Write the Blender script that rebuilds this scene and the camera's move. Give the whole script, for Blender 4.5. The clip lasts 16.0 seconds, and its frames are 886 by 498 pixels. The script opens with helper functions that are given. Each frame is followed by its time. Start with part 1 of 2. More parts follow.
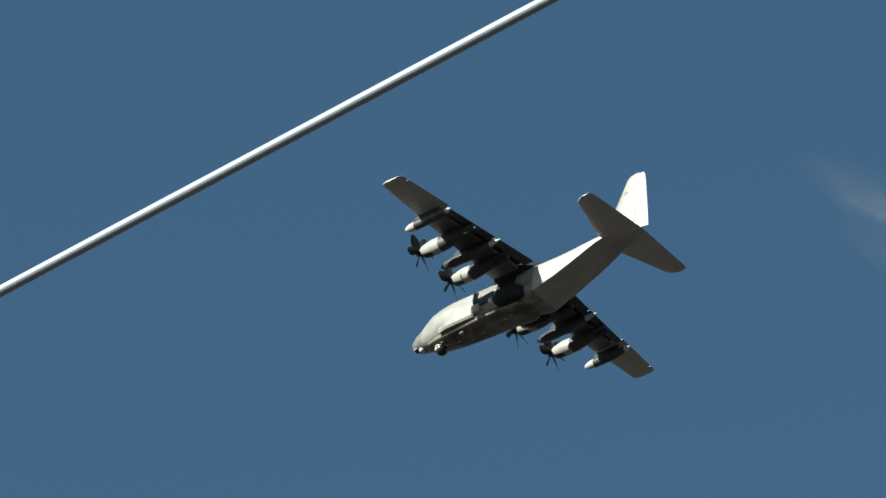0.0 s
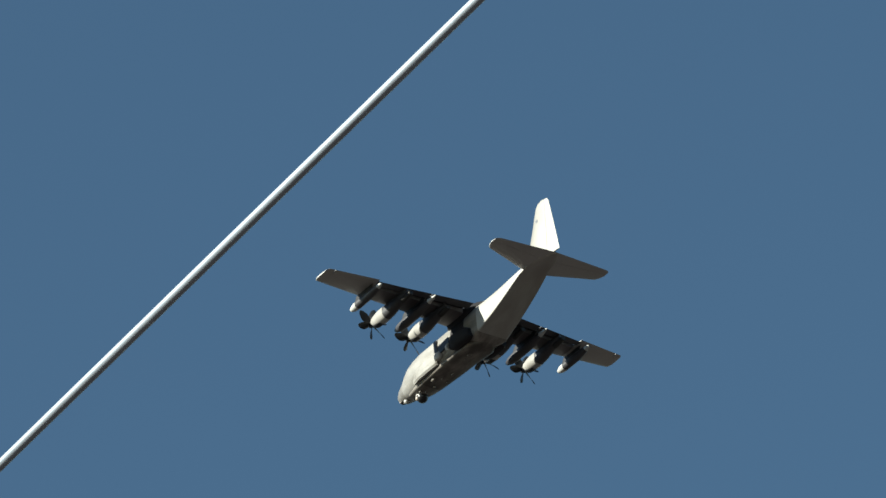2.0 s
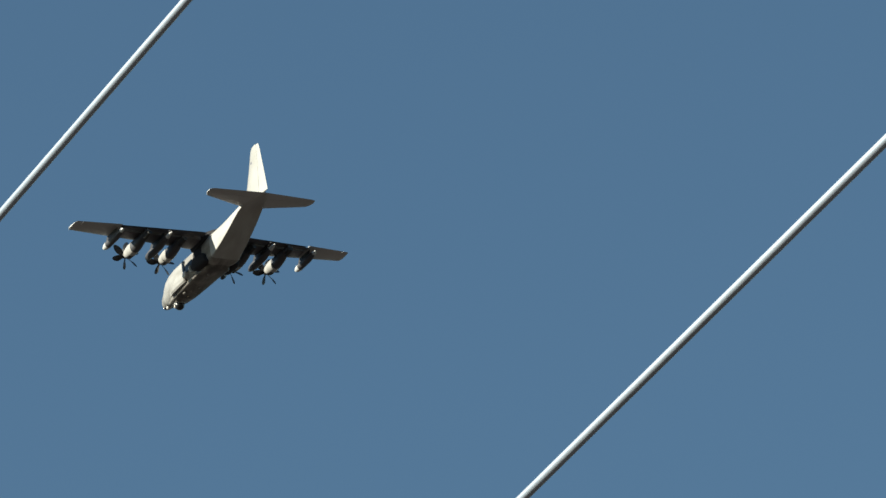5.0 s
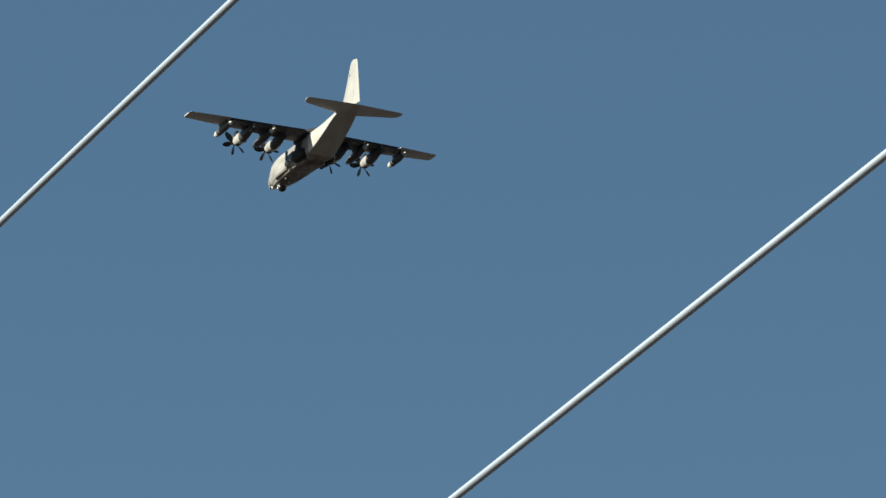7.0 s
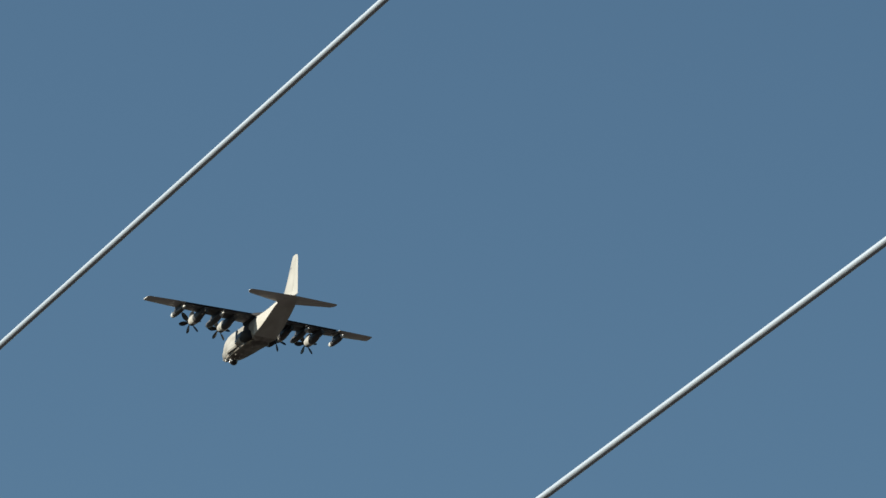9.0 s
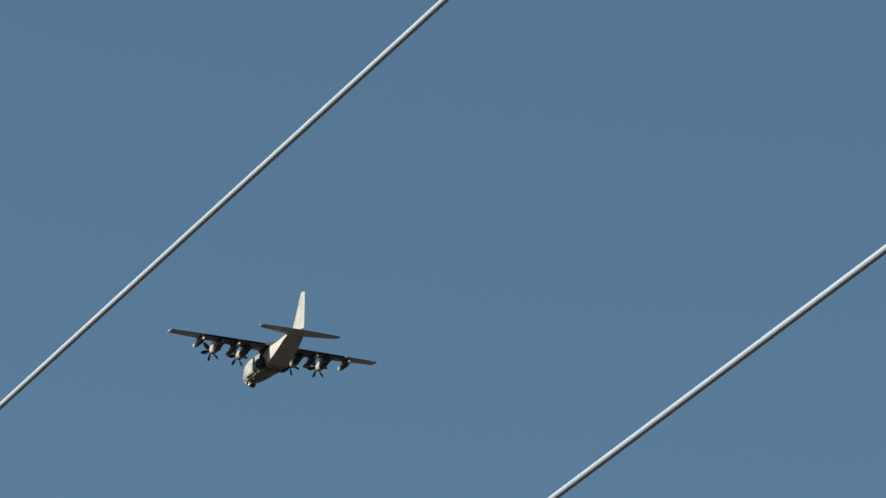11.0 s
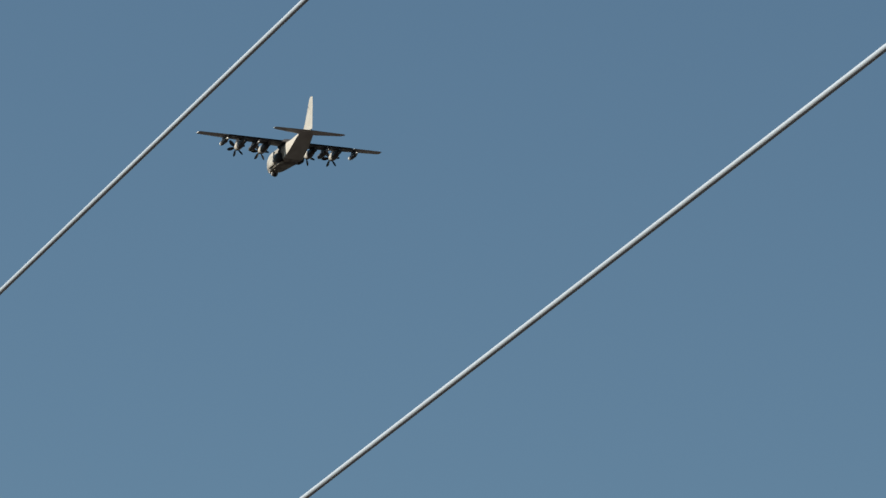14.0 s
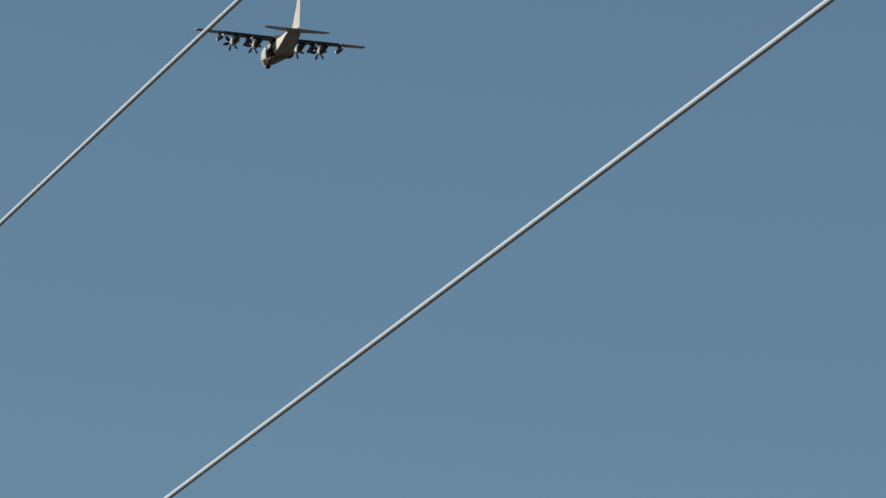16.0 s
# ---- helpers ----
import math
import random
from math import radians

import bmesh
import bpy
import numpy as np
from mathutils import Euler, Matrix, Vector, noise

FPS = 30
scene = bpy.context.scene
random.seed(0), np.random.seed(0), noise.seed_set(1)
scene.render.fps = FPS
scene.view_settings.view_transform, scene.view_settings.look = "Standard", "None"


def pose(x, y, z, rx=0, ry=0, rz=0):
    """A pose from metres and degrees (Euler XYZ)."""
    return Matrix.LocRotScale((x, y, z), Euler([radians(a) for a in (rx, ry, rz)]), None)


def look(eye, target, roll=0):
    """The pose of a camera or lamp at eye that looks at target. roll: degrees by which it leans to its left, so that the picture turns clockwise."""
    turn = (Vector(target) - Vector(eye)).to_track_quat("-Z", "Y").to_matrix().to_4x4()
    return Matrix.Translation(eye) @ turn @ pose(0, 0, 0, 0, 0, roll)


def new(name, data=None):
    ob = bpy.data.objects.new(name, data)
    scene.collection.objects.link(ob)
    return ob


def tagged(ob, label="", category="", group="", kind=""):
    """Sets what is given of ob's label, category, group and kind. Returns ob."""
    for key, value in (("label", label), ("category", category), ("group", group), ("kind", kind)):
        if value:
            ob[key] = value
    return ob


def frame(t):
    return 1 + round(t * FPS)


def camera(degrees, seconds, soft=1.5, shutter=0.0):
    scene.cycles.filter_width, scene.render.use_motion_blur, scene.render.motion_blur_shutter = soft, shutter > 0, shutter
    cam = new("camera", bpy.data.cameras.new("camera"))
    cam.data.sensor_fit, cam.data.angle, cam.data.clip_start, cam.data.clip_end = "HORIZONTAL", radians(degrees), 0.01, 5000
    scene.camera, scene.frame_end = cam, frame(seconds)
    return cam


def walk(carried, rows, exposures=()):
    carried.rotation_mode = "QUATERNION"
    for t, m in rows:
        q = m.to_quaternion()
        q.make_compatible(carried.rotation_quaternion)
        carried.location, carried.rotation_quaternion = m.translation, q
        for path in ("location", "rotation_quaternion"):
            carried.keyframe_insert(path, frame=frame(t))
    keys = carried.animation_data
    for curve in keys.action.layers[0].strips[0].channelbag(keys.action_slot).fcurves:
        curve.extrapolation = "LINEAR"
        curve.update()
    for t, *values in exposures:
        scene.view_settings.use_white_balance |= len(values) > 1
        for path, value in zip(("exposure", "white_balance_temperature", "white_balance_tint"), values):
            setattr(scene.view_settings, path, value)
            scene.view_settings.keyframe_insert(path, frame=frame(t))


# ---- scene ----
cam = camera(6.5, 16.0, soft=1.5)
ROWS = [
    (0.0, pose(-177.091, 220.3640, 1.6395, 129.8811, 0.1828, -141.2581)),
    (0.5, pose(-191.725, 220.3725, 1.6170, 128.9323, 3.2953, -136.8206)),
    (1.0, pose(-207.248, 220.3787, 1.6037, 127.7079, 5.8794, -132.8211)),
    (1.5, pose(-223.549, 220.3848, 1.6046, 127.0996, 7.3670, -129.7068)),
    (2.0, pose(-240.527, 220.3764, 1.6116, 126.7612, 8.9505, -126.4442)),
    (2.5, pose(-258.083, 220.3705, 1.6249, 126.0609, 10.3260, -123.7989)),
    (3.0, pose(-276.137, 220.3593, 1.6436, 124.8024, 11.1685, -122.1042)),
    (3.5, pose(-294.593, 220.3463, 1.6603, 123.3042, 11.7363, -121.0984)),
    (3.7, pose(-302.081, 220.3881, 1.6190, 122.5702, 11.3222, -120.8618)),
    (5.8, pose(-382.776, 220.4228, 1.6138, 117.8624, 7.3497, -117.4898)),
    (6.0, pose(-390.574, 220.4388, 1.5937, 117.4970, 5.7027, -117.9660)),
    (6.5, pose(-410.079, 220.4570, 1.5732, 116.3984, 3.8307, -118.1612)),
    (7.0, pose(-429.584, 220.4276, 1.5957, 114.9961, 2.3876, -117.3957)),
    (7.5, pose(-449.043, 220.4340, 1.5739, 114.2263, 1.2635, -116.7216)),
    (8.0, pose(-468.424, 220.4383, 1.5505, 113.6529, 0.6891, -116.4087)),
    (8.5, pose(-487.700, 220.4569, 1.5101, 113.5326, -0.0597, -116.0311)),
    (9.0, pose(-506.867, 220.4452, 1.5010, 113.4517, -0.6000, -115.4661)),
    (9.2, pose(-514.501, 220.3924, 1.5447, 113.3183, -1.0061, -115.3559)),
    (11.3, pose(-593.312, 220.3488, 1.5690, 111.0322, -1.3579, -112.2831)),
    (11.5, pose(-600.698, 220.3587, 1.5579, 110.8602, -1.3921, -111.9881)),
    (12.0, pose(-619.090, 220.3568, 1.5588, 110.1312, -1.2700, -111.5625)),
    (12.5, pose(-637.400, 220.3542, 1.5694, 109.1020, -1.0436, -111.2559)),
    (13.0, pose(-655.653, 220.3336, 1.6044, 108.0226, -0.9030, -110.6246)),
    (13.5, pose(-673.882, 220.3197, 1.6341, 107.4501, -0.8538, -109.8500)),
    (14.0, pose(-692.120, 220.3406, 1.6305, 107.0315, -0.8279, -109.2431)),
    (14.5, pose(-710.418, 220.3606, 1.6252, 106.3822, -0.9874, -108.7852)),
    (15.0, pose(-728.835, 220.3407, 1.6585, 105.7824, -1.0732, -108.3303)),
    (15.5, pose(-747.417, 220.3313, 1.6839, 105.3617, -1.2924, -108.0369)),
    (16.0, pose(-766.231, 220.3334, 1.6976, 104.7742, -1.4369, -107.8166)),
]
EXPOSURES = [(0.0, 1.05, 6180, -12), (0.5, 1.15, 6270, -11), (1.2, 1.12, 6320, -10), (3.6, 1.20, 6520, -9), (6.0, 1.12, 6560, -8), (8.0, 1.02, 6610, -7), (12.0, 0.88, 6700, -5), (16.0, 0.77, 6850, -2)]
walk(cam, ROWS, EXPOSURES)

# ---- daylight: clear sky, low sun on the port side of the aircraft ----
SUN_DIR = Vector((0.25, 0.84, 0.49)).normalized()
world = bpy.data.worlds.new("sky")
scene.world = world
world.use_nodes = True
wn, wl = world.node_tree.nodes, world.node_tree.links
sky = wn.new("ShaderNodeTexSky")
sky.sky_type = "NISHITA"
sky.sun_disc = False
sky.sun_elevation = math.asin(SUN_DIR.z)
sky.sun_rotation = math.atan2(SUN_DIR.x, SUN_DIR.y)
sky.altitude, sky.air_density, sky.dust_density, sky.ozone_density = 300.0, 1.0, 0.5, 3.0
wl.new(sky.outputs[0], wn["Background"].inputs[0])
wn["Background"].inputs[1].default_value = 0.05
sun = bpy.data.lights.new("sun", "SUN")
sun.energy, sun.angle, sun.color = 5.0, radians(0.53), (1.0, 0.89, 0.84)
new("sun", sun).matrix_world = look(SUN_DIR * 400, (0, 0, 0))


# ---- materials ----
def material(name, colour, rough=0.5, metal=0.0, vary=0.12, scale=1.2, fine=14.0, bump=0.0, dirt=None, dirt_amount=0.0,
             stretch=(1, 1, 1), specular=0.5):
    """A surface with variation at two sizes, and stains of a second colour."""
    m = bpy.data.materials.new(name)
    m.use_nodes = True
    n, l = m.node_tree.nodes, m.node_tree.links
    b = n["Principled BSDF"]
    tc, mp = n.new("ShaderNodeTexCoord"), n.new("ShaderNodeMapping")
    mp.inputs["Scale"].default_value = stretch
    l.new(tc.outputs["Object"], mp.inputs[0])
    big, small = n.new("ShaderNodeTexNoise"), n.new("ShaderNodeTexNoise")
    big.inputs["Scale"].default_value, small.inputs["Scale"].default_value = scale, fine
    big.inputs["Detail"].default_value = small.inputs["Detail"].default_value = 5.0
    for t in (big, small):
        l.new(mp.outputs[0], t.inputs["Vector"])
    add = n.new("ShaderNodeMath")
    add.operation = "MULTIPLY_ADD"
    l.new(small.outputs[0], add.inputs[0])
    add.inputs[1].default_value = 0.5
    l.new(big.outputs[0], add.inputs[2])
    ramp = n.new("ShaderNodeMapRange")
    ramp.inputs[1].default_value, ramp.inputs[2].default_value = 0.4, 1.1
    ramp.inputs[3].default_value, ramp.inputs[4].default_value = 1.0 - vary, 1.0 + vary
    l.new(add.outputs[0], ramp.inputs[0])
    mul = n.new("ShaderNodeMix")
    mul.data_type, mul.blend_type = "RGBA", "MULTIPLY"
    mul.inputs["Factor"].default_value = 1.0
    mul.inputs["A"].default_value = (*colour, 1)
    l.new(ramp.outputs[0], mul.inputs["B"])
    out = mul.outputs["Result"]
    if dirt:
        st = n.new("ShaderNodeTexNoise")
        st.inputs["Scale"].default_value, st.inputs["Detail"].default_value = scale * 0.7, 7.0
        l.new(mp.outputs[0], st.inputs["Vector"])
        cut = n.new("ShaderNodeMapRange")
        cut.inputs[1].default_value, cut.inputs[2].default_value = 0.44, 0.66
        cut.inputs[4].default_value = dirt_amount
        l.new(st.outputs[0], cut.inputs[0])
        mix = n.new("ShaderNodeMix")
        mix.data_type = "RGBA"
        l.new(cut.outputs[0], mix.inputs["Factor"])
        l.new(out, mix.inputs["A"])
        mix.inputs["B"].default_value = (*dirt, 1)
        out = mix.outputs["Result"]
    l.new(out, b.inputs["Base Color"])
    b.inputs["Roughness"].default_value, b.inputs["Metallic"].default_value = rough, metal
    b.inputs["Specular IOR Level"].default_value = specular
    if bump:
        bp = n.new("ShaderNodeBump")
        bp.inputs["Strength"].default_value, bp.inputs["Distance"].default_value = bump, 0.02
        l.new(small.outputs[0], bp.inputs["Height"])
        l.new(bp.outputs[0], b.inputs["Normal"])
    return m


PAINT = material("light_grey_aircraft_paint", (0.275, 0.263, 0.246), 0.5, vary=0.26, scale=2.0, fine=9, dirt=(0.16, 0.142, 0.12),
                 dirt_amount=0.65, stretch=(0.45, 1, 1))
PAINT_WING = material("weathered_wing_paint", (0.44, 0.425, 0.405), 0.5, vary=0.1, scale=0.5, fine=7, dirt=(0.36, 0.34, 0.32),
                      dirt_amount=0.4, stretch=(0.3, 1, 1))
# paler grey that gives caps and cones their sunlit tone
WHITE = material("sunlit_pale_grey_paint", (0.48, 0.465, 0.44), 0.45, vary=0.09, scale=0.6, fine=6)
COWL = material("scuffed_cowling_paint", (0.36, 0.345, 0.322), 0.5, vary=0.16, scale=1.6, fine=9, dirt=(0.19, 0.174, 0.15), dirt_amount=0.5)
FIN = material("sun_bleached_fin_paint", (0.27, 0.26, 0.242), 0.5, vary=0.1, scale=0.7, fine=6, dirt=(0.20, 0.187, 0.165), dirt_amount=0.5)
# dark grey holding the wing's shade on nacelles, tanks and pods
STORE = material("wing_shade_dark_grey_paint", (0.05, 0.047, 0.052), 0.5, vary=0.15, scale=1.0, fine=8, dirt=(0.025, 0.024, 0.026), dirt_amount=0.6)
# inner wing tone: exhaust soot plus shade put into the colour
SOOT_SHADE = material("soot_and_shade_wing_paint", (0.14, 0.128, 0.133), 0.6, vary=0.3, scale=0.9, fine=7, dirt=(0.03, 0.027, 0.028),
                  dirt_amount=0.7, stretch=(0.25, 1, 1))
REAR = material("paler_grey_rear_paint", (0.365, 0.347, 0.323), 0.5, vary=0.15, scale=1.6, fine=9, dirt=(0.25, 0.225, 0.19), dirt_amount=0.5, stretch=(0.45, 1, 1))
RADOME = material("scuffed_grey_radome_paint", (0.18, 0.171, 0.16), 0.5, vary=0.25, scale=2.2, fine=9, dirt=(0.13, 0.117, 0.1), dirt_amount=0.6)
# streaky belly grey, darkened to hold shade on the rear section
STREAK_SHADE = material("streaked_belly_and_shade_paint", (0.23, 0.21, 0.19), 0.55, vary=0.4, scale=2.4, fine=9, dirt=(0.10, 0.085, 0.07), dirt_amount=0.8,
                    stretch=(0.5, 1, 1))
# mottled belly grime, made darker to include the underside's shade
GRIME_SHADE = material("grime_and_shade_belly_paint", (0.17, 0.15, 0.132), 0.6, vary=0.5, scale=2.4, fine=9, dirt=(0.05, 0.043, 0.037), dirt_amount=0.9,
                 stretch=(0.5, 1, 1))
# flap grey with stains, lowered to take in the shade behind the wing
FLAP = material("stained_and_shade_flap_paint", (0.075, 0.074, 0.084), 0.6, vary=0.25, scale=0.9, fine=7, dirt=(0.035, 0.033, 0.038), dirt_amount=0.6,
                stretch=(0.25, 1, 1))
# near-black that carries the wing's shade as well as exhaust soot
WING_SHADE = material("wing_shade_and_soot_paint", (0.019, 0.018, 0.022), 0.75, vary=0.35, scale=1.1, fine=8, dirt=(0.045, 0.04, 0.04), dirt_amount=0.4,
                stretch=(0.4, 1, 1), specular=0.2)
# near-black: cove shade put into colour, shared with pylons, intakes and spinners
DARK = material("dark_pylon_and_cove_shade_paint", (0.011, 0.011, 0.014), 0.6, vary=0.2)
BLADE = material("black_blade_composite", (0.018, 0.019, 0.022), 0.45, vary=0.2, scale=3)
# black of the sensor housings, also used for the painted shadow patch
BLACK = material("black_housing_and_shadow_paint", (0.012, 0.012, 0.014), 0.3, vary=0.2, scale=5)
METAL = material("heat_stained_exhaust_metal", (0.04, 0.037, 0.035), 0.6, 0.5, vary=0.3, scale=3)
MARK = material("dark_insignia_paint", (0.09, 0.09, 0.11), 0.5, vary=0.15, scale=4)
CABLE = material("weathered_aluminium_cable", (0.38, 0.42, 0.48), 0.42, 0.45, vary=0.1, scale=0.6, fine=40, bump=0.03)
EARTH = material("dark_dry_earth", (0.047, 0.0405, 0.0405), 0.95, vary=0.3, scale=0.02, fine=0.6, dirt=(0.034, 0.033, 0.028),
                 dirt_amount=0.6, specular=0.05)
GLASS = material("dark_tinted_windshield", (0.02, 0.025, 0.03), 0.08, vary=0.05)
LENS = material("sensor_window", (0.42, 0.36, 0.31), 0.2, 0.0, vary=0.1, scale=6)


# ---- mesh helpers ----
def part(name, bm, mat, parent=None, label="", smooth=True):
    """Links a bmesh as one mesh object under a thing or a part."""
    bmesh.ops.recalc_face_normals(bm, faces=bm.faces)
    me = bpy.data.meshes.new(name)
    bm.to_mesh(me)
    bm.free()
    me.materials.append(mat)
    for p in me.polygons:
        p.use_smooth = smooth
    ob = new(name, me)
    if smooth:
        me.set_sharp_from_angle(angle=radians(38))
    ob.parent = parent
    return tagged(ob, label)


def loft(rings, bm=None, caps=True):
    """A skin over rings of equally many points."""
    bm = bm or bmesh.new()
    rows = [[bm.verts.new(p) for p in r] for r in rings]
    n = len(rows[0])
    for a, b in zip(rows, rows[1:]):
        for i in range(n):
            bm.faces.new((a[i], a[(i + 1) % n], b[(i + 1) % n], b[i]))
    if caps:
        bm.faces.new(rows[0])
        bm.faces.new(list(reversed(rows[-1])))
    return bm


def oval(x, y, z, hw, hh, n=32, square=2.0, top=None):
    """A ring across the x axis; square above 2 flattens its sides; the upper half may be rounder."""
    pts = []
    for i in range(n):
        a = 2 * math.pi * i / n
        c, s = math.cos(a), math.sin(a)
        q = top if top and s > 0 else square
        pts.append((x, y + hw * math.copysign(abs(c) ** (2 / q), c), z + hh * math.copysign(abs(s) ** (2 / q), s)))
    return pts


def body(stations, y=0.0, n=28, square=2.0):
    """A streamlined body from stations (x, z, half width, half height, and its own squareness where it differs)."""
    return loft([oval(x, y, z, hw, hh, n, q[0] if q else square, 2.3 if q else None) for x, z, hw, hh, *q in stations])


# The aircraft is laid out in units along its own axes (x to the nose, y to port) and built at this size.
SIZE = 0.47


def sized(bm):
    bmesh.ops.scale(bm, vec=(SIZE, SIZE, SIZE), verts=bm.verts)
    return bm


def profile(le, chord, thick, c0=0.0, c1=1.0, n=10):
    """(x, dz) round an aerofoil from c0 to c1 of its chord."""
    def half(c):
        return thick * chord * (1.48 * math.sqrt(c) - 0.63 * c - 1.758 * c * c + 1.4215 * c ** 3 - 0.5075 * c ** 4) / 0.5 * 0.5
    cs = [c0 + (c1 - c0) * (1 - math.cos(math.pi * i / n)) / 2 for i in range(n + 1)]
    top = [(le - c * chord, half(c) * 1.15 + 0.004) for c in cs]
    low = [(le - c * chord, -half(c) * 0.8 - 0.004) for c in reversed(cs)]
    return top + low


# ---- plan of the wing: leading edge, chord and height at a span station ----
def wing_le(y):
    return -10.5 - 0.6 * abs(y) / 20.2


def wing_te(y):
    y = abs(y)
    return -16.2 + (0.0 if y < 2 else 2.55 * (y - 2) / 18.2)


def wing_z(y):
    return 1.95 + 0.55 * abs(y) / 20.2


def wing_piece(y0, y1, c0, c1, thick=0.15, drop=0.0, round_tip=False, steps=4):
    rings = []
    ys = [y0 + (y1 - y0) * i / steps for i in range(steps + 1)]
    if round_tip:
        s = 1 if y1 > y0 else -1
        ys += [y1 + s * 0.18, y1 + s * 0.28]
    for i, y in enumerate(ys):
        le, te, z = wing_le(y), wing_te(y), wing_z(y)
        shrink = 1.0
        if round_tip and i > steps:
            shrink = (0.9, 0.7)[i - steps - 1]
            mid = le * 0.45 + te * 0.55
            le, te = mid + (le - mid) * shrink, mid + (te - mid) * shrink
        rings.append([(x, y, z - drop + dz * (shrink if shrink < 1 else 1)) for x, dz in profile(le, le - te, thick - 0.03 * abs(y) / 20, c0, c1)])
    return sized(loft(rings))


# ---- the ground, below and behind the view ----
bm = bmesh.new()
bmesh.ops.create_grid(bm, x_segments=60, y_segments=60, size=4500)
for v in bm.verts:
    far = max(0.0, (Vector((v.co.x + 400, v.co.y - 219)).length - 900) / 3000)
    v.co.z = 5 * far * noise.noise(v.co * 0.0012)
tagged(part("ground", bm, EARTH), "dark dry earth with sparse low scrub, flat to the horizon", "ground", kind="structure")

# ---- the aircraft ----
airplane = new("airplane")
airplane.matrix_world = pose(0, 0, 232.29, 0.123, -5.702, -1.236)
tagged(airplane, "light grey four-engined military transport aircraft, six-bladed propellers, in flight", "airplane")

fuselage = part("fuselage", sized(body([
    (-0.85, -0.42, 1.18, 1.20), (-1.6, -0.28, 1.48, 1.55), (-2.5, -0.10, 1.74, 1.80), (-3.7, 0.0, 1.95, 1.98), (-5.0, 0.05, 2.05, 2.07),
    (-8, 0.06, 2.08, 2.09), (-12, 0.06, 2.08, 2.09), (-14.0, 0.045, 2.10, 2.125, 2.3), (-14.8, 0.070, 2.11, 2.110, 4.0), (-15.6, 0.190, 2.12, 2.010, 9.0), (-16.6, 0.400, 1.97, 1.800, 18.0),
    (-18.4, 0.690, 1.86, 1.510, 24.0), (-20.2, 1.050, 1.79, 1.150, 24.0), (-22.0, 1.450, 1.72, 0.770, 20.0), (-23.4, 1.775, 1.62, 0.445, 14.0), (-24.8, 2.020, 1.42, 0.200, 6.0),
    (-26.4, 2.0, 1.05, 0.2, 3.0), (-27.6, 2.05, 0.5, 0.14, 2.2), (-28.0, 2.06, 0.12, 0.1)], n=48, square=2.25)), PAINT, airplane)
part("radome", sized(body([(0.98, -0.72, 0.05, 0.05), (0.92, -0.71, 0.28, 0.26), (0.75, -0.68, 0.60, 0.56), (0.15, -0.58, 0.92, 0.88),
                           (-0.48, -0.48, 1.10, 1.10), (-0.86, -0.42, 1.19, 1.21)], n=40, square=2.1)), RADOME, airplane, "grey nose cone")
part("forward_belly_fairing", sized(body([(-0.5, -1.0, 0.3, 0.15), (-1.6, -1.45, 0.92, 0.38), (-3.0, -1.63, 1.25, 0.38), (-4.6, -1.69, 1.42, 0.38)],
                                           n=32, square=3)), STREAK_SHADE, airplane, "streaked grey belly fairing under the cockpit")
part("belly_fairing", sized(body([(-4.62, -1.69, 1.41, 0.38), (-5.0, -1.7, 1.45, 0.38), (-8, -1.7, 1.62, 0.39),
                                  (-11, -1.7, 1.7, 0.41), (-13.6, -1.84, 1.75, 0.45), (-14.5, -1.84, 1.3, 0.38), (-15.0, -1.84, 0.4, 0.15)], n=32, square=3)), GRIME_SHADE,
     airplane, "dark belly fairing, grime and underside shade painted in")
# long side sill on the port side: an upright outer face with a hard lower edge
part("side_sill", sized(loft([[(x, 1.55 + w * o, z) for o, z in ((0, -0.20), (0.60, -0.30), (0.66, -0.90), (0.60, -1.40), (0.42, -1.62), (0, -1.60))]
                              for x, w in ((-3.6, 0.25), (-4.6, 0.72), (-6.0, 0.86), (-7.6, 0.86), (-8.15, 0.84), (-8.3, 0.6))])), PAINT, airplane, "light grey fairing along the lower side",
     smooth=False)
for side in (1, -1):
    # body coloured as shaded by the wing, front cap as sunlit
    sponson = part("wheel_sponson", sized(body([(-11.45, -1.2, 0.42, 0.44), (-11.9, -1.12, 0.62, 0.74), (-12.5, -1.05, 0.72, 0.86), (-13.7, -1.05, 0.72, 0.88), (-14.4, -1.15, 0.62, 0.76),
                                                (-14.9, -1.25, 0.4, 0.5)], y=side * 2.2, n=24, square=2.6)), WING_SHADE, airplane, "wheel fairing, wing shade and soot painted black")
    part("sponson_nose", sized(body([(-10.82, -1.2, 0.05, 0.05), (-10.88, -1.2, 0.2, 0.2), (-11.05, -1.2, 0.33, 0.33), (-11.44, -1.2, 0.42, 0.42)],
                                    y=side * 2.5, n=24)), WHITE, sponson, "rounded front cap, sunlit tone in its pale grey")
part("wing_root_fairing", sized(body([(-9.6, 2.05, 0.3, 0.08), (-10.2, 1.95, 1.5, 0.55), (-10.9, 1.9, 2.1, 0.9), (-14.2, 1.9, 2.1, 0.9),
                                      (-15.6, 2.0, 1.6, 0.5), (-17.5, 2.12, 0.2, 0.08)], n=32, square=3.2)), WING_SHADE, airplane, "wing root fairing, wing shade and soot painted black")
# dark skin that paints in the shade below the wing
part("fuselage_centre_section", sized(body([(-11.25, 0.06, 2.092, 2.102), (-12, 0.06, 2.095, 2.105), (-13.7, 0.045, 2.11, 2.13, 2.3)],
                                           n=48, square=2.25)), WING_SHADE, airplane, "fuselage section under the wing, its shade and soot painted black")
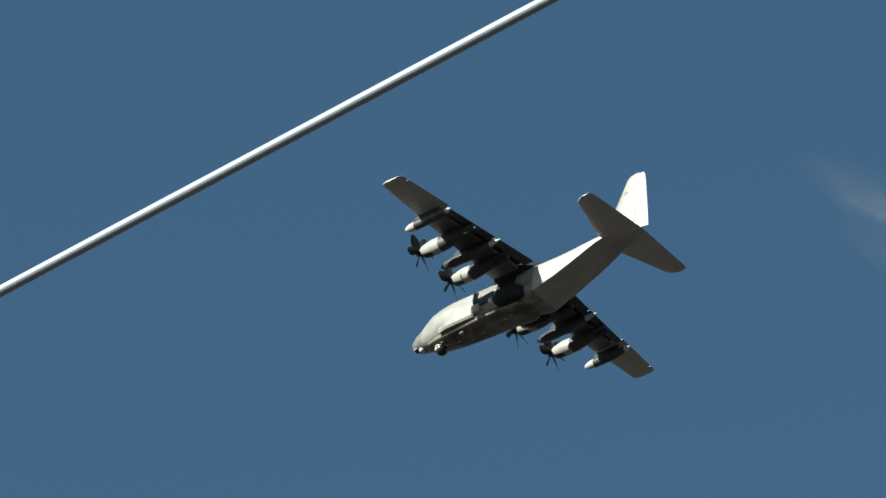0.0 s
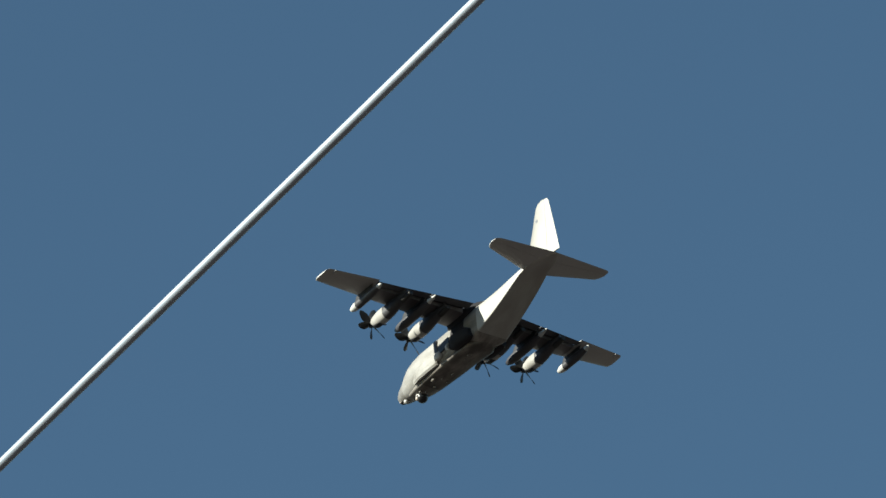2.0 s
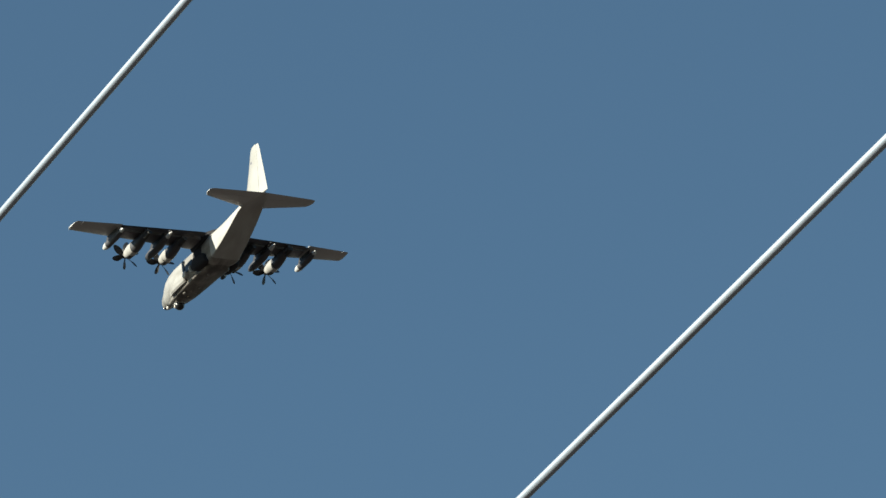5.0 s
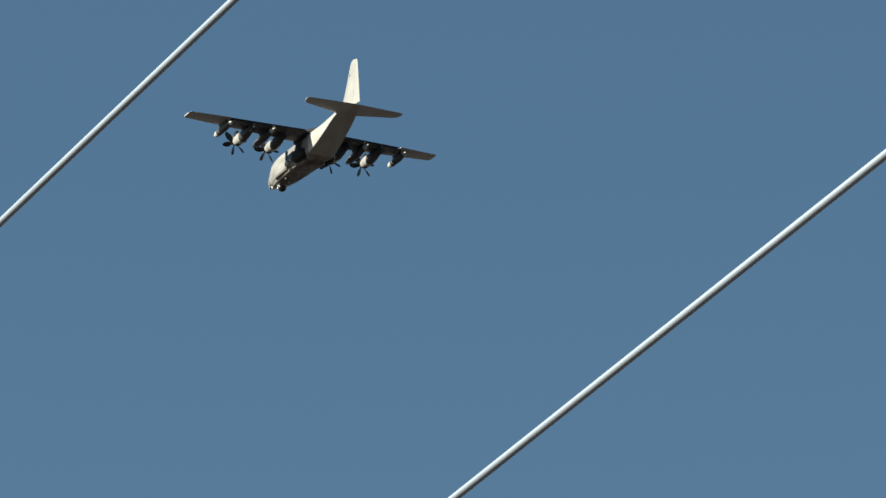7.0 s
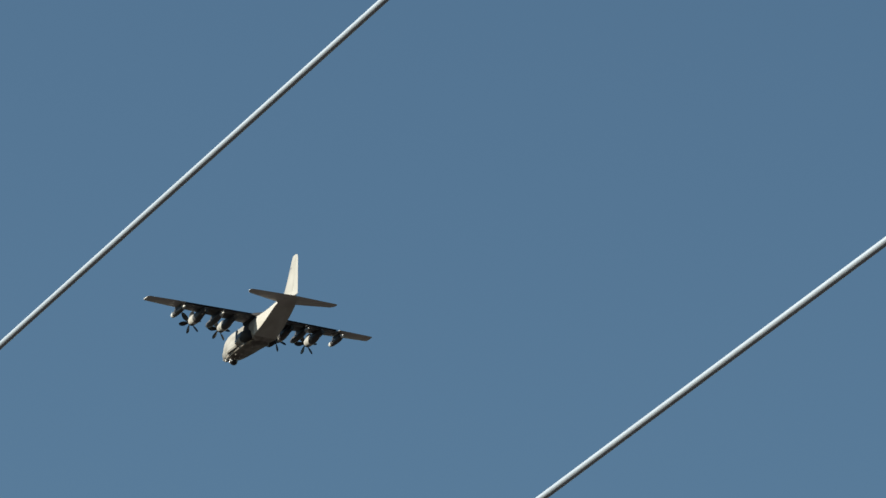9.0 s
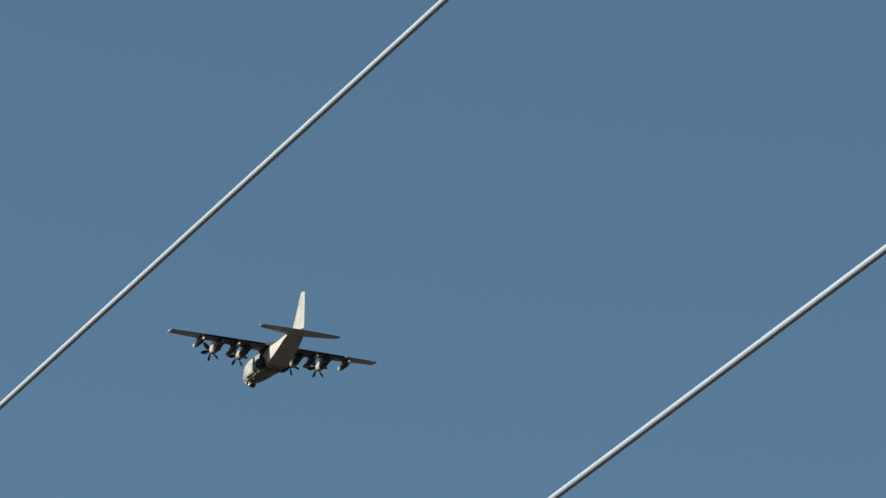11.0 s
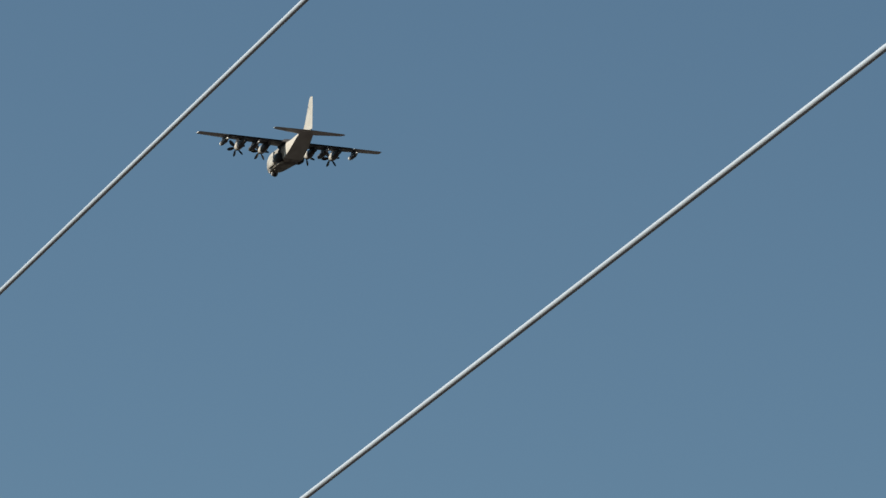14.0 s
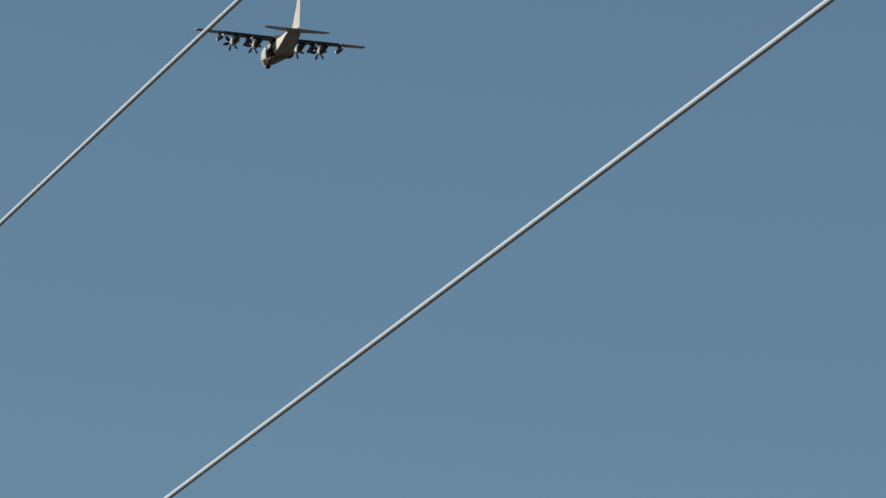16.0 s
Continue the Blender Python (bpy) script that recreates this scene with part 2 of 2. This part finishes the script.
part("rear_fuselage", sized(body([(-15.96, 0.268, 2.08, 1.948, 12.3), (-16.6, 0.40, 1.985, 1.815, 18.0), (-18.4, 0.69, 1.875, 1.525, 24.0), (-20.2, 1.05, 1.805, 1.165, 24.0),
                                  (-22.0, 1.45, 1.735, 0.785, 20.0), (-23.4, 1.775, 1.635, 0.46, 14.0), (-24.8, 2.02, 1.435, 0.215, 6.0), (-26.4, 2.0, 1.065, 0.215, 3.0),
                                  (-27.6, 2.05, 0.515, 0.155, 2.2), (-28.02, 2.06, 0.13, 0.11)], n=48, square=2.25)), REAR, airplane, "paler grey rear fuselage with the loading ramp")
# darker skin painting the wing's shade on the side behind the wheel fairings
part("shade_rear_section", sized(body([(-13.72, 0.045, 2.106, 2.125, 2.3), (-14.8, 0.07, 2.125, 2.125, 4.0), (-15.6, 0.19, 2.135, 2.025, 9.0), (-15.95, 0.262, 2.085, 1.952, 12.0)],
                                        n=48, square=2.25)), STREAK_SHADE, airplane, "fuselage section behind the wheel fairings, wing shade and streaks painted in")
# windshield panes
for i in range(-2, 3):
    a = i * 24
    bm = bmesh.new()
    bmesh.ops.create_cube(bm, size=1)
    bmesh.ops.scale(bm, vec=(0.06, 0.62, 0.55), verts=bm.verts)
    bmesh.ops.bevel(bm, geom=bm.edges[:], offset=0.02, segments=1, affect="EDGES")
    bmesh.ops.transform(bm, matrix=pose(-3.45, 0, 1.0) @ pose(0, 0, 0, 0, 0, a) @ pose(1.58, 0, 0, 0, -48, 0), verts=bm.verts)
    part("windshield_pane", sized(bm), GLASS, airplane, "dark cockpit glass")

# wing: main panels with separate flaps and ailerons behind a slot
part("centre_wing", wing_piece(-13.4, 13.4, 0.0, 0.60, steps=12), SOOT_SHADE, airplane, "inner wing, soot stains and underside shade painted in")
for side in (1, -1):
    part("outer_wing", wing_piece(side * 13.42, side * 18.8, 0.0, 0.74), PAINT_WING, airplane)
    part("aileron", wing_piece(side * 13.5, side * 18.75, 0.745, 1.0), PAINT_WING, airplane)
    part("wingtip", wing_piece(side * 18.81, side * 19.42, 0.0, 1.0, round_tip=True, steps=2), PAINT_WING, airplane)
    for y0, y1 in ((2.3, 7.2), (7.35, 13.3)):
        rings = []
        for k in range(4):
            y = side * (y0 + (y1 - y0) * k / 3)
            le, te, z = wing_le(y), wing_te(y), wing_z(y)
            ch = le - te
            rings.append([(x, y, z - 0.26 + dz - 0.3 * (le - 0.765 * ch - x) / ch) for x, dz in profile(le - 0.765 * ch, ch * 0.235, 0.13)])
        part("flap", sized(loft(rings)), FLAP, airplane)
    # strip closing the flap slot, coloured black for the shade inside it
    rings = []
    for k in range(5):
        y = side * (2.2 + 11.15 * k / 4)
        le, te, z = wing_le(y), wing_te(y), wing_z(y)
        ch = le - te
        rings.append([(le - c * ch, y, z + dz) for c, dz in ((0.59, 0.30), (0.84, 0.18), (0.84, 0.15), (0.59, 0.22))])
    part("flap_shroud", sized(loft(rings)), DARK, airplane, "flap cove under the upper skin, its shade painted near-black", smooth=False)

# engines: nacelle, intake, exhaust, spinner and six blades
def blade_mesh():
    rings = []
    for k in range(9):
        r = k / 8
        rad = 0.28 + 1.72 * r
        ch = (0.26 + 0.58 * math.sin(math.pi * min(1, r * 0.8 + 0.12)) ** 1.2) * (1 if r < 0.95 else 0.6)
        tw = radians(62 - 38 * r)
        sweep = -0.16 * r * r
        ring = []
        for c, h in ((0.5, 0), (0.2, 0.06), (-0.2, 0.05), (-0.5, 0), (-0.2, -0.02), (0.2, -0.03)):
            u, w = c * ch + sweep, h * (1.3 - r)
            ring.append((u * math.sin(tw) + w * math.cos(tw), u * math.cos(tw) - w * math.sin(tw), rad))
        rings.append(ring)
    return sized(loft(rings))


BLADE_DATA = None


def engine(y, turn):
    global BLADE_DATA
    x0, z0 = -10.9 - 1.35 * abs(y) / 20.2, wing_z(y) - 1.1
    # nacelle takes the shaded colour, the cowling ahead of it the sunlit one
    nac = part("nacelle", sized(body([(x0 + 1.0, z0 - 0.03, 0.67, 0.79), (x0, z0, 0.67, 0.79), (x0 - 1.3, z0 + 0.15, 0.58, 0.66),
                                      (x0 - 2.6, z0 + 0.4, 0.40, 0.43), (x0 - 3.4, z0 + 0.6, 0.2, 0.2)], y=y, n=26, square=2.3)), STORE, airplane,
               "engine nacelle, wing shade in its dark grey")
    part("cowling", sized(body([(x0 + 3.05, z0, 0.42, 0.44), (x0 + 2.85, z0 - 0.02, 0.52, 0.56), (x0 + 2.3, z0 - 0.05, 0.62, 0.72),
                                (x0 + 1.6, z0 - 0.03, 0.70, 0.82), (x0 + 0.6, z0 - 0.03, 0.695, 0.815)], y=y, n=26, square=2.3)), COWL, nac,
         "light grey engine cowling")
    part("intake", sized(body([(x0 + 2.92, z0 - 0.50, 0.30, 0.14), (x0 + 2.6, z0 - 0.56, 0.40, 0.24), (x0 + 1.6, z0 - 0.55, 0.42, 0.30),
                               (x0 + 0.2, z0 - 0.52, 0.30, 0.26)], y=y, n=16, square=2.6)), DARK, nac, "dark chin air intake")
    part("exhaust", sized(body([(x0 - 2.3, z0 - 0.12, 0.30, 0.30), (x0 - 3.5, z0 - 0.02, 0.30, 0.27), (x0 - 3.9, z0 + 0.02, 0.27, 0.24)], y=y, n=16)),
         METAL, nac, "heat-stained exhaust pipe")
    part("spinner", sized(body([(x0 + 3.95, z0, 0.03, 0.03), (x0 + 3.85, z0, 0.17, 0.17), (x0 + 3.55, z0, 0.33, 0.33), (x0 + 3.06, z0, 0.42, 0.42)],
                               y=y, n=18)), DARK, nac, "dark propeller spinner")
    for k in range(6):
        if BLADE_DATA is None:
            ob = part("propeller_blade", blade_mesh(), BLADE, nac, "black propeller blade")
            BLADE_DATA = ob.data
        else:
            ob = new("propeller_blade", BLADE_DATA)
            ob.parent = nac
            tagged(ob, "black propeller blade")
        ob.matrix_basis = pose((x0 + 3.4) * SIZE, y * SIZE, z0 * SIZE, turn + 60 * k, 0, 0)


for y, turn in ((10.2, 8), (5.0, 25), (-5.0, 41), (-10.2, 17)):
    engine(y, turn)

# stores under the wing
for side in (1, -1):
    y = side * 7.45
    # bodies painted as in wing shade, ends painted as in sun
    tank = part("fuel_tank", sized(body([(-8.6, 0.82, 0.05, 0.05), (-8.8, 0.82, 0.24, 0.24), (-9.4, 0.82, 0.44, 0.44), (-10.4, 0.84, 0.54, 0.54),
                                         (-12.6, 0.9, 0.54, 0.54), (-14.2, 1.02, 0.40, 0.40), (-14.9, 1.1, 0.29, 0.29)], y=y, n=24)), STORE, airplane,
                "external fuel tank, wing shade in its dark grey")
    part("tail_cone", sized(body([(-14.92, 1.1, 0.3, 0.3), (-15.6, 1.17, 0.2, 0.2), (-16.2, 1.22, 0.05, 0.05)], y=y, n=24)), WHITE, tank, "tail cone, sunlit tone in its pale grey")
    part("pylon", sized(loft([[(x + fx, y + w, z) for x, w in ((-9.9, 0), (-10.4, 0.13), (-13, 0.13), (-14, 0), (-13, -0.13), (-10, -0.13))]
                              for z, fx in ((1.2, 0.3), (wing_z(y) - 0.1, -0.4))])), DARK, tank, "dark pylon")
    y = side * 13.9
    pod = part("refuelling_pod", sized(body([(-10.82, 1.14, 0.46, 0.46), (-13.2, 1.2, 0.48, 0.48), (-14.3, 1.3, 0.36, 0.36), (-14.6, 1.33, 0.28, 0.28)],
                                            y=y, n=22)), STORE, airplane, "refuelling pod, wing shade in its dark grey")
    part("nose_cap", sized(body([(-9.45, 1.12, 0.04, 0.04), (-9.6, 1.12, 0.22, 0.22), (-10.1, 1.12, 0.40, 0.40), (-10.8, 1.14, 0.47, 0.47)], y=y, n=22)),
         WHITE, pod, "nose cap, sunlit tone in its pale grey")
    part("tail_cone", sized(body([(-14.62, 1.33, 0.29, 0.29), (-15.0, 1.36, 0.2, 0.2), (-15.2, 1.38, 0.08, 0.08)], y=y, n=22)), WHITE, pod, "tail cone, sunlit tone in its pale grey")
    part("pylon", sized(loft([[(x + fx, y + w, z) for x, w in ((-10.4, 0), (-10.9, 0.14), (-13.0, 0.14), (-13.6, 0), (-13.0, -0.14), (-10.9, -0.14))]
                              for z, fx in ((1.5, 0.2), (wing_z(y) - 0.1, -0.2))])), DARK, pod, "dark pylon")

# tail
def tail_ring(le, te, y, z, thick, c0=0.0, c1=1.0):
    return [(x, y, z + dz) for x, dz in profile(le, le - te, thick, c0, c1)]


for side in (1, -1):
    ys = [0.0, 2.0, 4.0, 6.0, 7.0, 7.35, 7.52]
    tips = [(-23.2 - 0.33 * y, -28.1 + 0.06 * y) for y in ys]
    tips[5] = (tips[5][0] - 0.35, tips[5][1] + 0.1)
    tips[6] = (tips[6][0] - 0.8, tips[6][1] + 0.3)
    tp = part("tailplane", sized(loft([tail_ring(a, b, side * y, 2.05, 0.11, 0.0, 0.66) for (a, b), y in zip(tips, ys)])), PAINT_WING, airplane)
    part("elevator", sized(loft([tail_ring(a, b, side * y, 2.05, 0.11, 0.668, 1.0) for (a, b), y in zip(tips, ys)])), PAINT_WING, tp)


def fin_ring(le, te, z, thick, c0, c1):
    return [(x, dy, z) for x, dy in profile(le, le - te, thick, c0, c1)]


levels = [2.2, 3.2, 4.6, 6.4, 8.2, 8.9, 9.25, 9.38]
edges = [(-22.1, -28.75), (-22.9, -28.62), (-23.7, -28.45), (-24.55, -28.2), (-25.3, -27.95), (-25.6, -27.83), (-25.95, -27.62), (-26.45, -27.3)]
fin = part("fin", sized(loft([fin_ring(a, b, z, 0.11, 0.0, 0.7) for (a, b), z in zip(edges, levels)])), FIN, airplane, "light grey vertical fin")
part("rudder", sized(loft([fin_ring(a, b, z, 0.11, 0.708, 1.0) for (a, b), z in zip([(-22.15, -28.72)] + edges[1:-1], [2.3] + levels[1:-1])])), FIN, fin)
part("dorsal_fillet", sized(loft([[(x, w, z) for x, w, z in ((-19.2 - k * 0.5, 0.0, 2.1), (-23.6, 0.30 - 0.07 * k, 2.0 + 0.25 * k), (-23.9, 0.0, 2.2 + 0.6 * k),
                                                             (-23.6, -0.30 + 0.07 * k, 2.0 + 0.25 * k))] for k in range(3)])), PAINT, airplane)
for side in (1, -1):
    bm = bmesh.new()
    bmesh.ops.create_cube(bm, size=1)
    bmesh.ops.scale(bm, vec=(0.36, 0.05, 0.30), verts=bm.verts)
    bmesh.ops.translate(bm, vec=(-25.7, side * 0.19, 7.25), verts=bm.verts)
    part("fin_marking", sized(bm), MARK, fin, "small dark marking")

# black upright notch on the port side, ahead of the wing
part("side_notch", sized(loft([[(-8.6 + 0.26 * a, 2.02 + d, 0.35 + 0.7 * b) for a, b in ((-1, -0.85), (-0.8, -1), (0.8, -1), (1, -0.85), (1, 0.85), (0.8, 1), (-0.8, 1), (-1, 0.85))]
                             for d in (0.0, 0.17)])), BLACK, airplane, "black upright notch panel", smooth=False)

# black panel that paints the engine's cast shadow behind the upright notch
part("engine_shadow_patch", sized(loft([[(-9.95 + 1.0 * a, 2.0 + d, -0.30 + 0.50 * b + 0.1 * (1 - a)) for a, b in ((-1, -0.8), (-0.9, -1), (0.9, -1), (1, -0.8), (1, 0.8), (0.9, 1), (-0.9, 1), (-1, 0.8))]
                                 for d in (0.0, 0.135)])), BLACK, airplane, "black patch painting the engine shadow on the fuselage side", smooth=False)
part("gun_fairing", sized(body([(-7.9, -0.75, 0.1, 0.12), (-8.1, -0.78, 0.3, 0.34), (-8.6, -0.8, 0.4, 0.46), (-9.1, -0.8, 0.36, 0.42), (-9.3, -0.8, 0.1, 0.12)], y=1.9, n=16, square=3)),
     PAINT_WING, airplane, "light grey bulged fairing")

# sensors and antennas
def turret(x, y, z, r):
    t = part("sensor_turret", sized(body([(x + r * c, z, max(0.02, r * s), max(0.02, r * s)) for c, s in
                                          [(math.cos(math.pi * k / 10), math.sin(math.pi * k / 10)) for k in range(11)]], y=y, n=20)), BLACK,
             airplane, "black ball sensor turret")
    part("collar", sized(loft([[(x + rr * math.cos(a), y + rr * math.sin(a), zz) for a in [2 * math.pi * i / 18 for i in range(18)]]
                               for rr, zz in ((r * 1.05, z + 0.1), (r * 1.15, z + r + 0.25))])), PAINT_WING, t, "grey turret collar")
    part("window", sized(body([(x + 0.35 * r + 0.42 * r * math.cos(math.pi * k / 8), z - 0.2 * r, max(0.02, 0.42 * r * math.sin(math.pi * k / 8)),
                                max(0.02, 0.42 * r * math.sin(math.pi * k / 8))) for k in range(9)], y=y + 0.66 * r, n=14)), LENS, t, "pale glazed sensor window")


turret(0.32, 0.25, -1.22, 0.33)
turret(-2.75, 0.0, -2.25, 0.66)
chin = part("chin_sensor", sized(body([(-0.35 + 0.3 * math.cos(math.pi * k / 10), -1.52, max(0.02, 0.3 * math.sin(math.pi * k / 10)), max(0.02, 0.3 * math.sin(math.pi * k / 10)))
                                       for k in range(11)], y=0.3, n=18)), WHITE, airplane, "small white ball sensor under the nose")
part("collar", sized(loft([[(-0.35 + rr * math.cos(a), 0.3 + rr * math.sin(a), zz) for a in [2 * math.pi * i / 18 for i in range(18)]]
                           for rr, zz in ((0.30, -1.28), (0.36, -0.95))])), PAINT_WING, chin, "grey collar")
for x, y, h in ((-3.6, 0.2, 0.45), (-5.0, 0.0, 0.5), (-6.4, -0.6, 0.4), (-8.0, -0.2, 0.45), (-11.2, 0.3, 0.4)):
    zb = -2.05
    part("blade_antenna", sized(loft([[(x + a * k + (1 - k) * -0.1, y + w * k, zb - h * (1 - k)) for a, w in ((0.25, 0), (0, 0.05), (-0.3, 0), (0, -0.05))]
                                      for k in (1.0, 0.55)])), PAINT, airplane)
for x, y, r in ((-3.4, 0.75, 0.12), (-6.1, 0.9, 0.22), (-6.7, 0.2, 0.1), (-12.2, 0.5, 0.24)):
    part("belly_blister", sized(body([(x + r * 1.6 * math.cos(math.pi * k / 8), -2.1, max(0.02, r * math.sin(math.pi * k / 8)), max(0.02, r * 0.9 * math.sin(math.pi * k / 8)))
                                      for k in range(9)], y=y, n=12)), STREAK_SHADE, airplane, "small grimy antenna blister")


# ---- overhead cables, along the way of the camera, each with a slight sag ----
def cable(y_bend, z_bend, radius, droop=0.0):
    """A long round cable; its height and side place are cubic in x / 100."""
    def along(c, x):
        return sum(v * (x / 100) ** k for k, v in enumerate(c))
    rings = []
    n = 20
    for k in range(281):
        x = 130 - 3.5 * k
        y, z = along(y_bend, x), along(z_bend, x) - droop * max(0.0, x + 290) ** 2
        rings.append([(x, y + radius * math.cos(2 * math.pi * i / n), z + radius * math.sin(2 * math.pi * i / n)) for i in range(n)])
    return part("overhead_cable", loft(rings), CABLE)


# ---- high thin cloud ----
bm = bmesh.new()
bmesh.ops.create_grid(bm, x_segments=24, y_segments=16, size=1)
for v in bm.verts:
    v.co = Vector((v.co.x * 105, v.co.y * 28, 3 * noise.noise(Vector((v.co.x * 1.5, v.co.y * 1.5, 3)))))
m = bpy.data.materials.new("thin_ice_cloud")
m.use_nodes = True
n, l = m.node_tree.nodes, m.node_tree.links
n.remove(n["Principled BSDF"])
tc, mp, turb = n.new("ShaderNodeTexCoord"), n.new("ShaderNodeMapping"), n.new("ShaderNodeTexNoise")
mp.inputs["Scale"].default_value = (0.016, 0.05, 0.02)
turb.inputs["Scale"].default_value, turb.inputs["Detail"].default_value, turb.inputs["Distortion"].default_value = 1.0, 8.0, 0.6
l.new(tc.outputs["Object"], mp.inputs[0])
l.new(mp.outputs[0], turb.inputs["Vector"])
edge, fall, dens = n.new("ShaderNodeVectorMath"), n.new("ShaderNodeMapRange"), n.new("ShaderNodeMath")
flat = n.new("ShaderNodeVectorMath")
flat.operation, edge.operation, dens.operation = "MULTIPLY", "LENGTH", "MULTIPLY"
flat.inputs[1].default_value = (1 / 103, 1 / 26, 0)
l.new(tc.outputs["Object"], flat.inputs[0])
l.new(flat.outputs[0], edge.inputs[0])
l.new(edge.outputs["Value"], fall.inputs[0])
fall.inputs[1].default_value, fall.inputs[2].default_value, fall.inputs[3].default_value, fall.inputs[4].default_value = 0.0, 1.0, 1.0, 0.0
wisp = n.new("ShaderNodeMapRange")
wisp.inputs[1].default_value, wisp.inputs[2].default_value, wisp.inputs[4].default_value = 0.34, 0.74, 0.8
l.new(turb.outputs[0], wisp.inputs[0])
l.new(wisp.outputs[0], dens.inputs[0])
l.new(fall.outputs[0], dens.inputs[1])
mix, clear, white = n.new("ShaderNodeMixShader"), n.new("ShaderNodeBsdfTransparent"), n.new("ShaderNodeBsdfTranslucent")
white.inputs[0].default_value = (0.8, 0.8, 0.8, 1)
l.new(dens.outputs[0], mix.inputs[0])
l.new(clear.outputs[0], mix.inputs[1])
front, veil = n.new("ShaderNodeBsdfDiffuse"), n.new("ShaderNodeMixShader")
front.inputs[0].default_value = (0.8, 0.8, 0.8, 1)
l.new(white.outputs[0], veil.inputs[1])
l.new(front.outputs[0], veil.inputs[2])
l.new(veil.outputs[0], mix.inputs[2])
l.new(mix.outputs[0], n["Material Output"].inputs[0])
cloud = part("cloud", bm, m)
cloud.matrix_world = look((1532.5, -2345.5, 2551.5), (-177.1, 220.3, 1.7)) @ pose(0, 0, 0, 0, 180, 0) @ pose(0, 0, 0, 0, 0, -38)
tagged(cloud, "thin wispy white cirrus cloud high in the sky", "cloud", kind="structure")

tagged(cable((214.5156, -0.01318, -0.00174, 0.00092), (8.1912, 0.00689, 0.00625, 0.00009), 0.0077),
       "thin weathered grey overhead cable, the higher of two", "cable", "overhead cables")
tagged(cable((215.4865, 0.08408, 0.00351, -0.00067), (6.1400, -0.06499, -0.00836, 0.00038), 0.0064, 8.5e-6),
       "thin weathered grey overhead cable, the lower of two", "cable", "overhead cables")
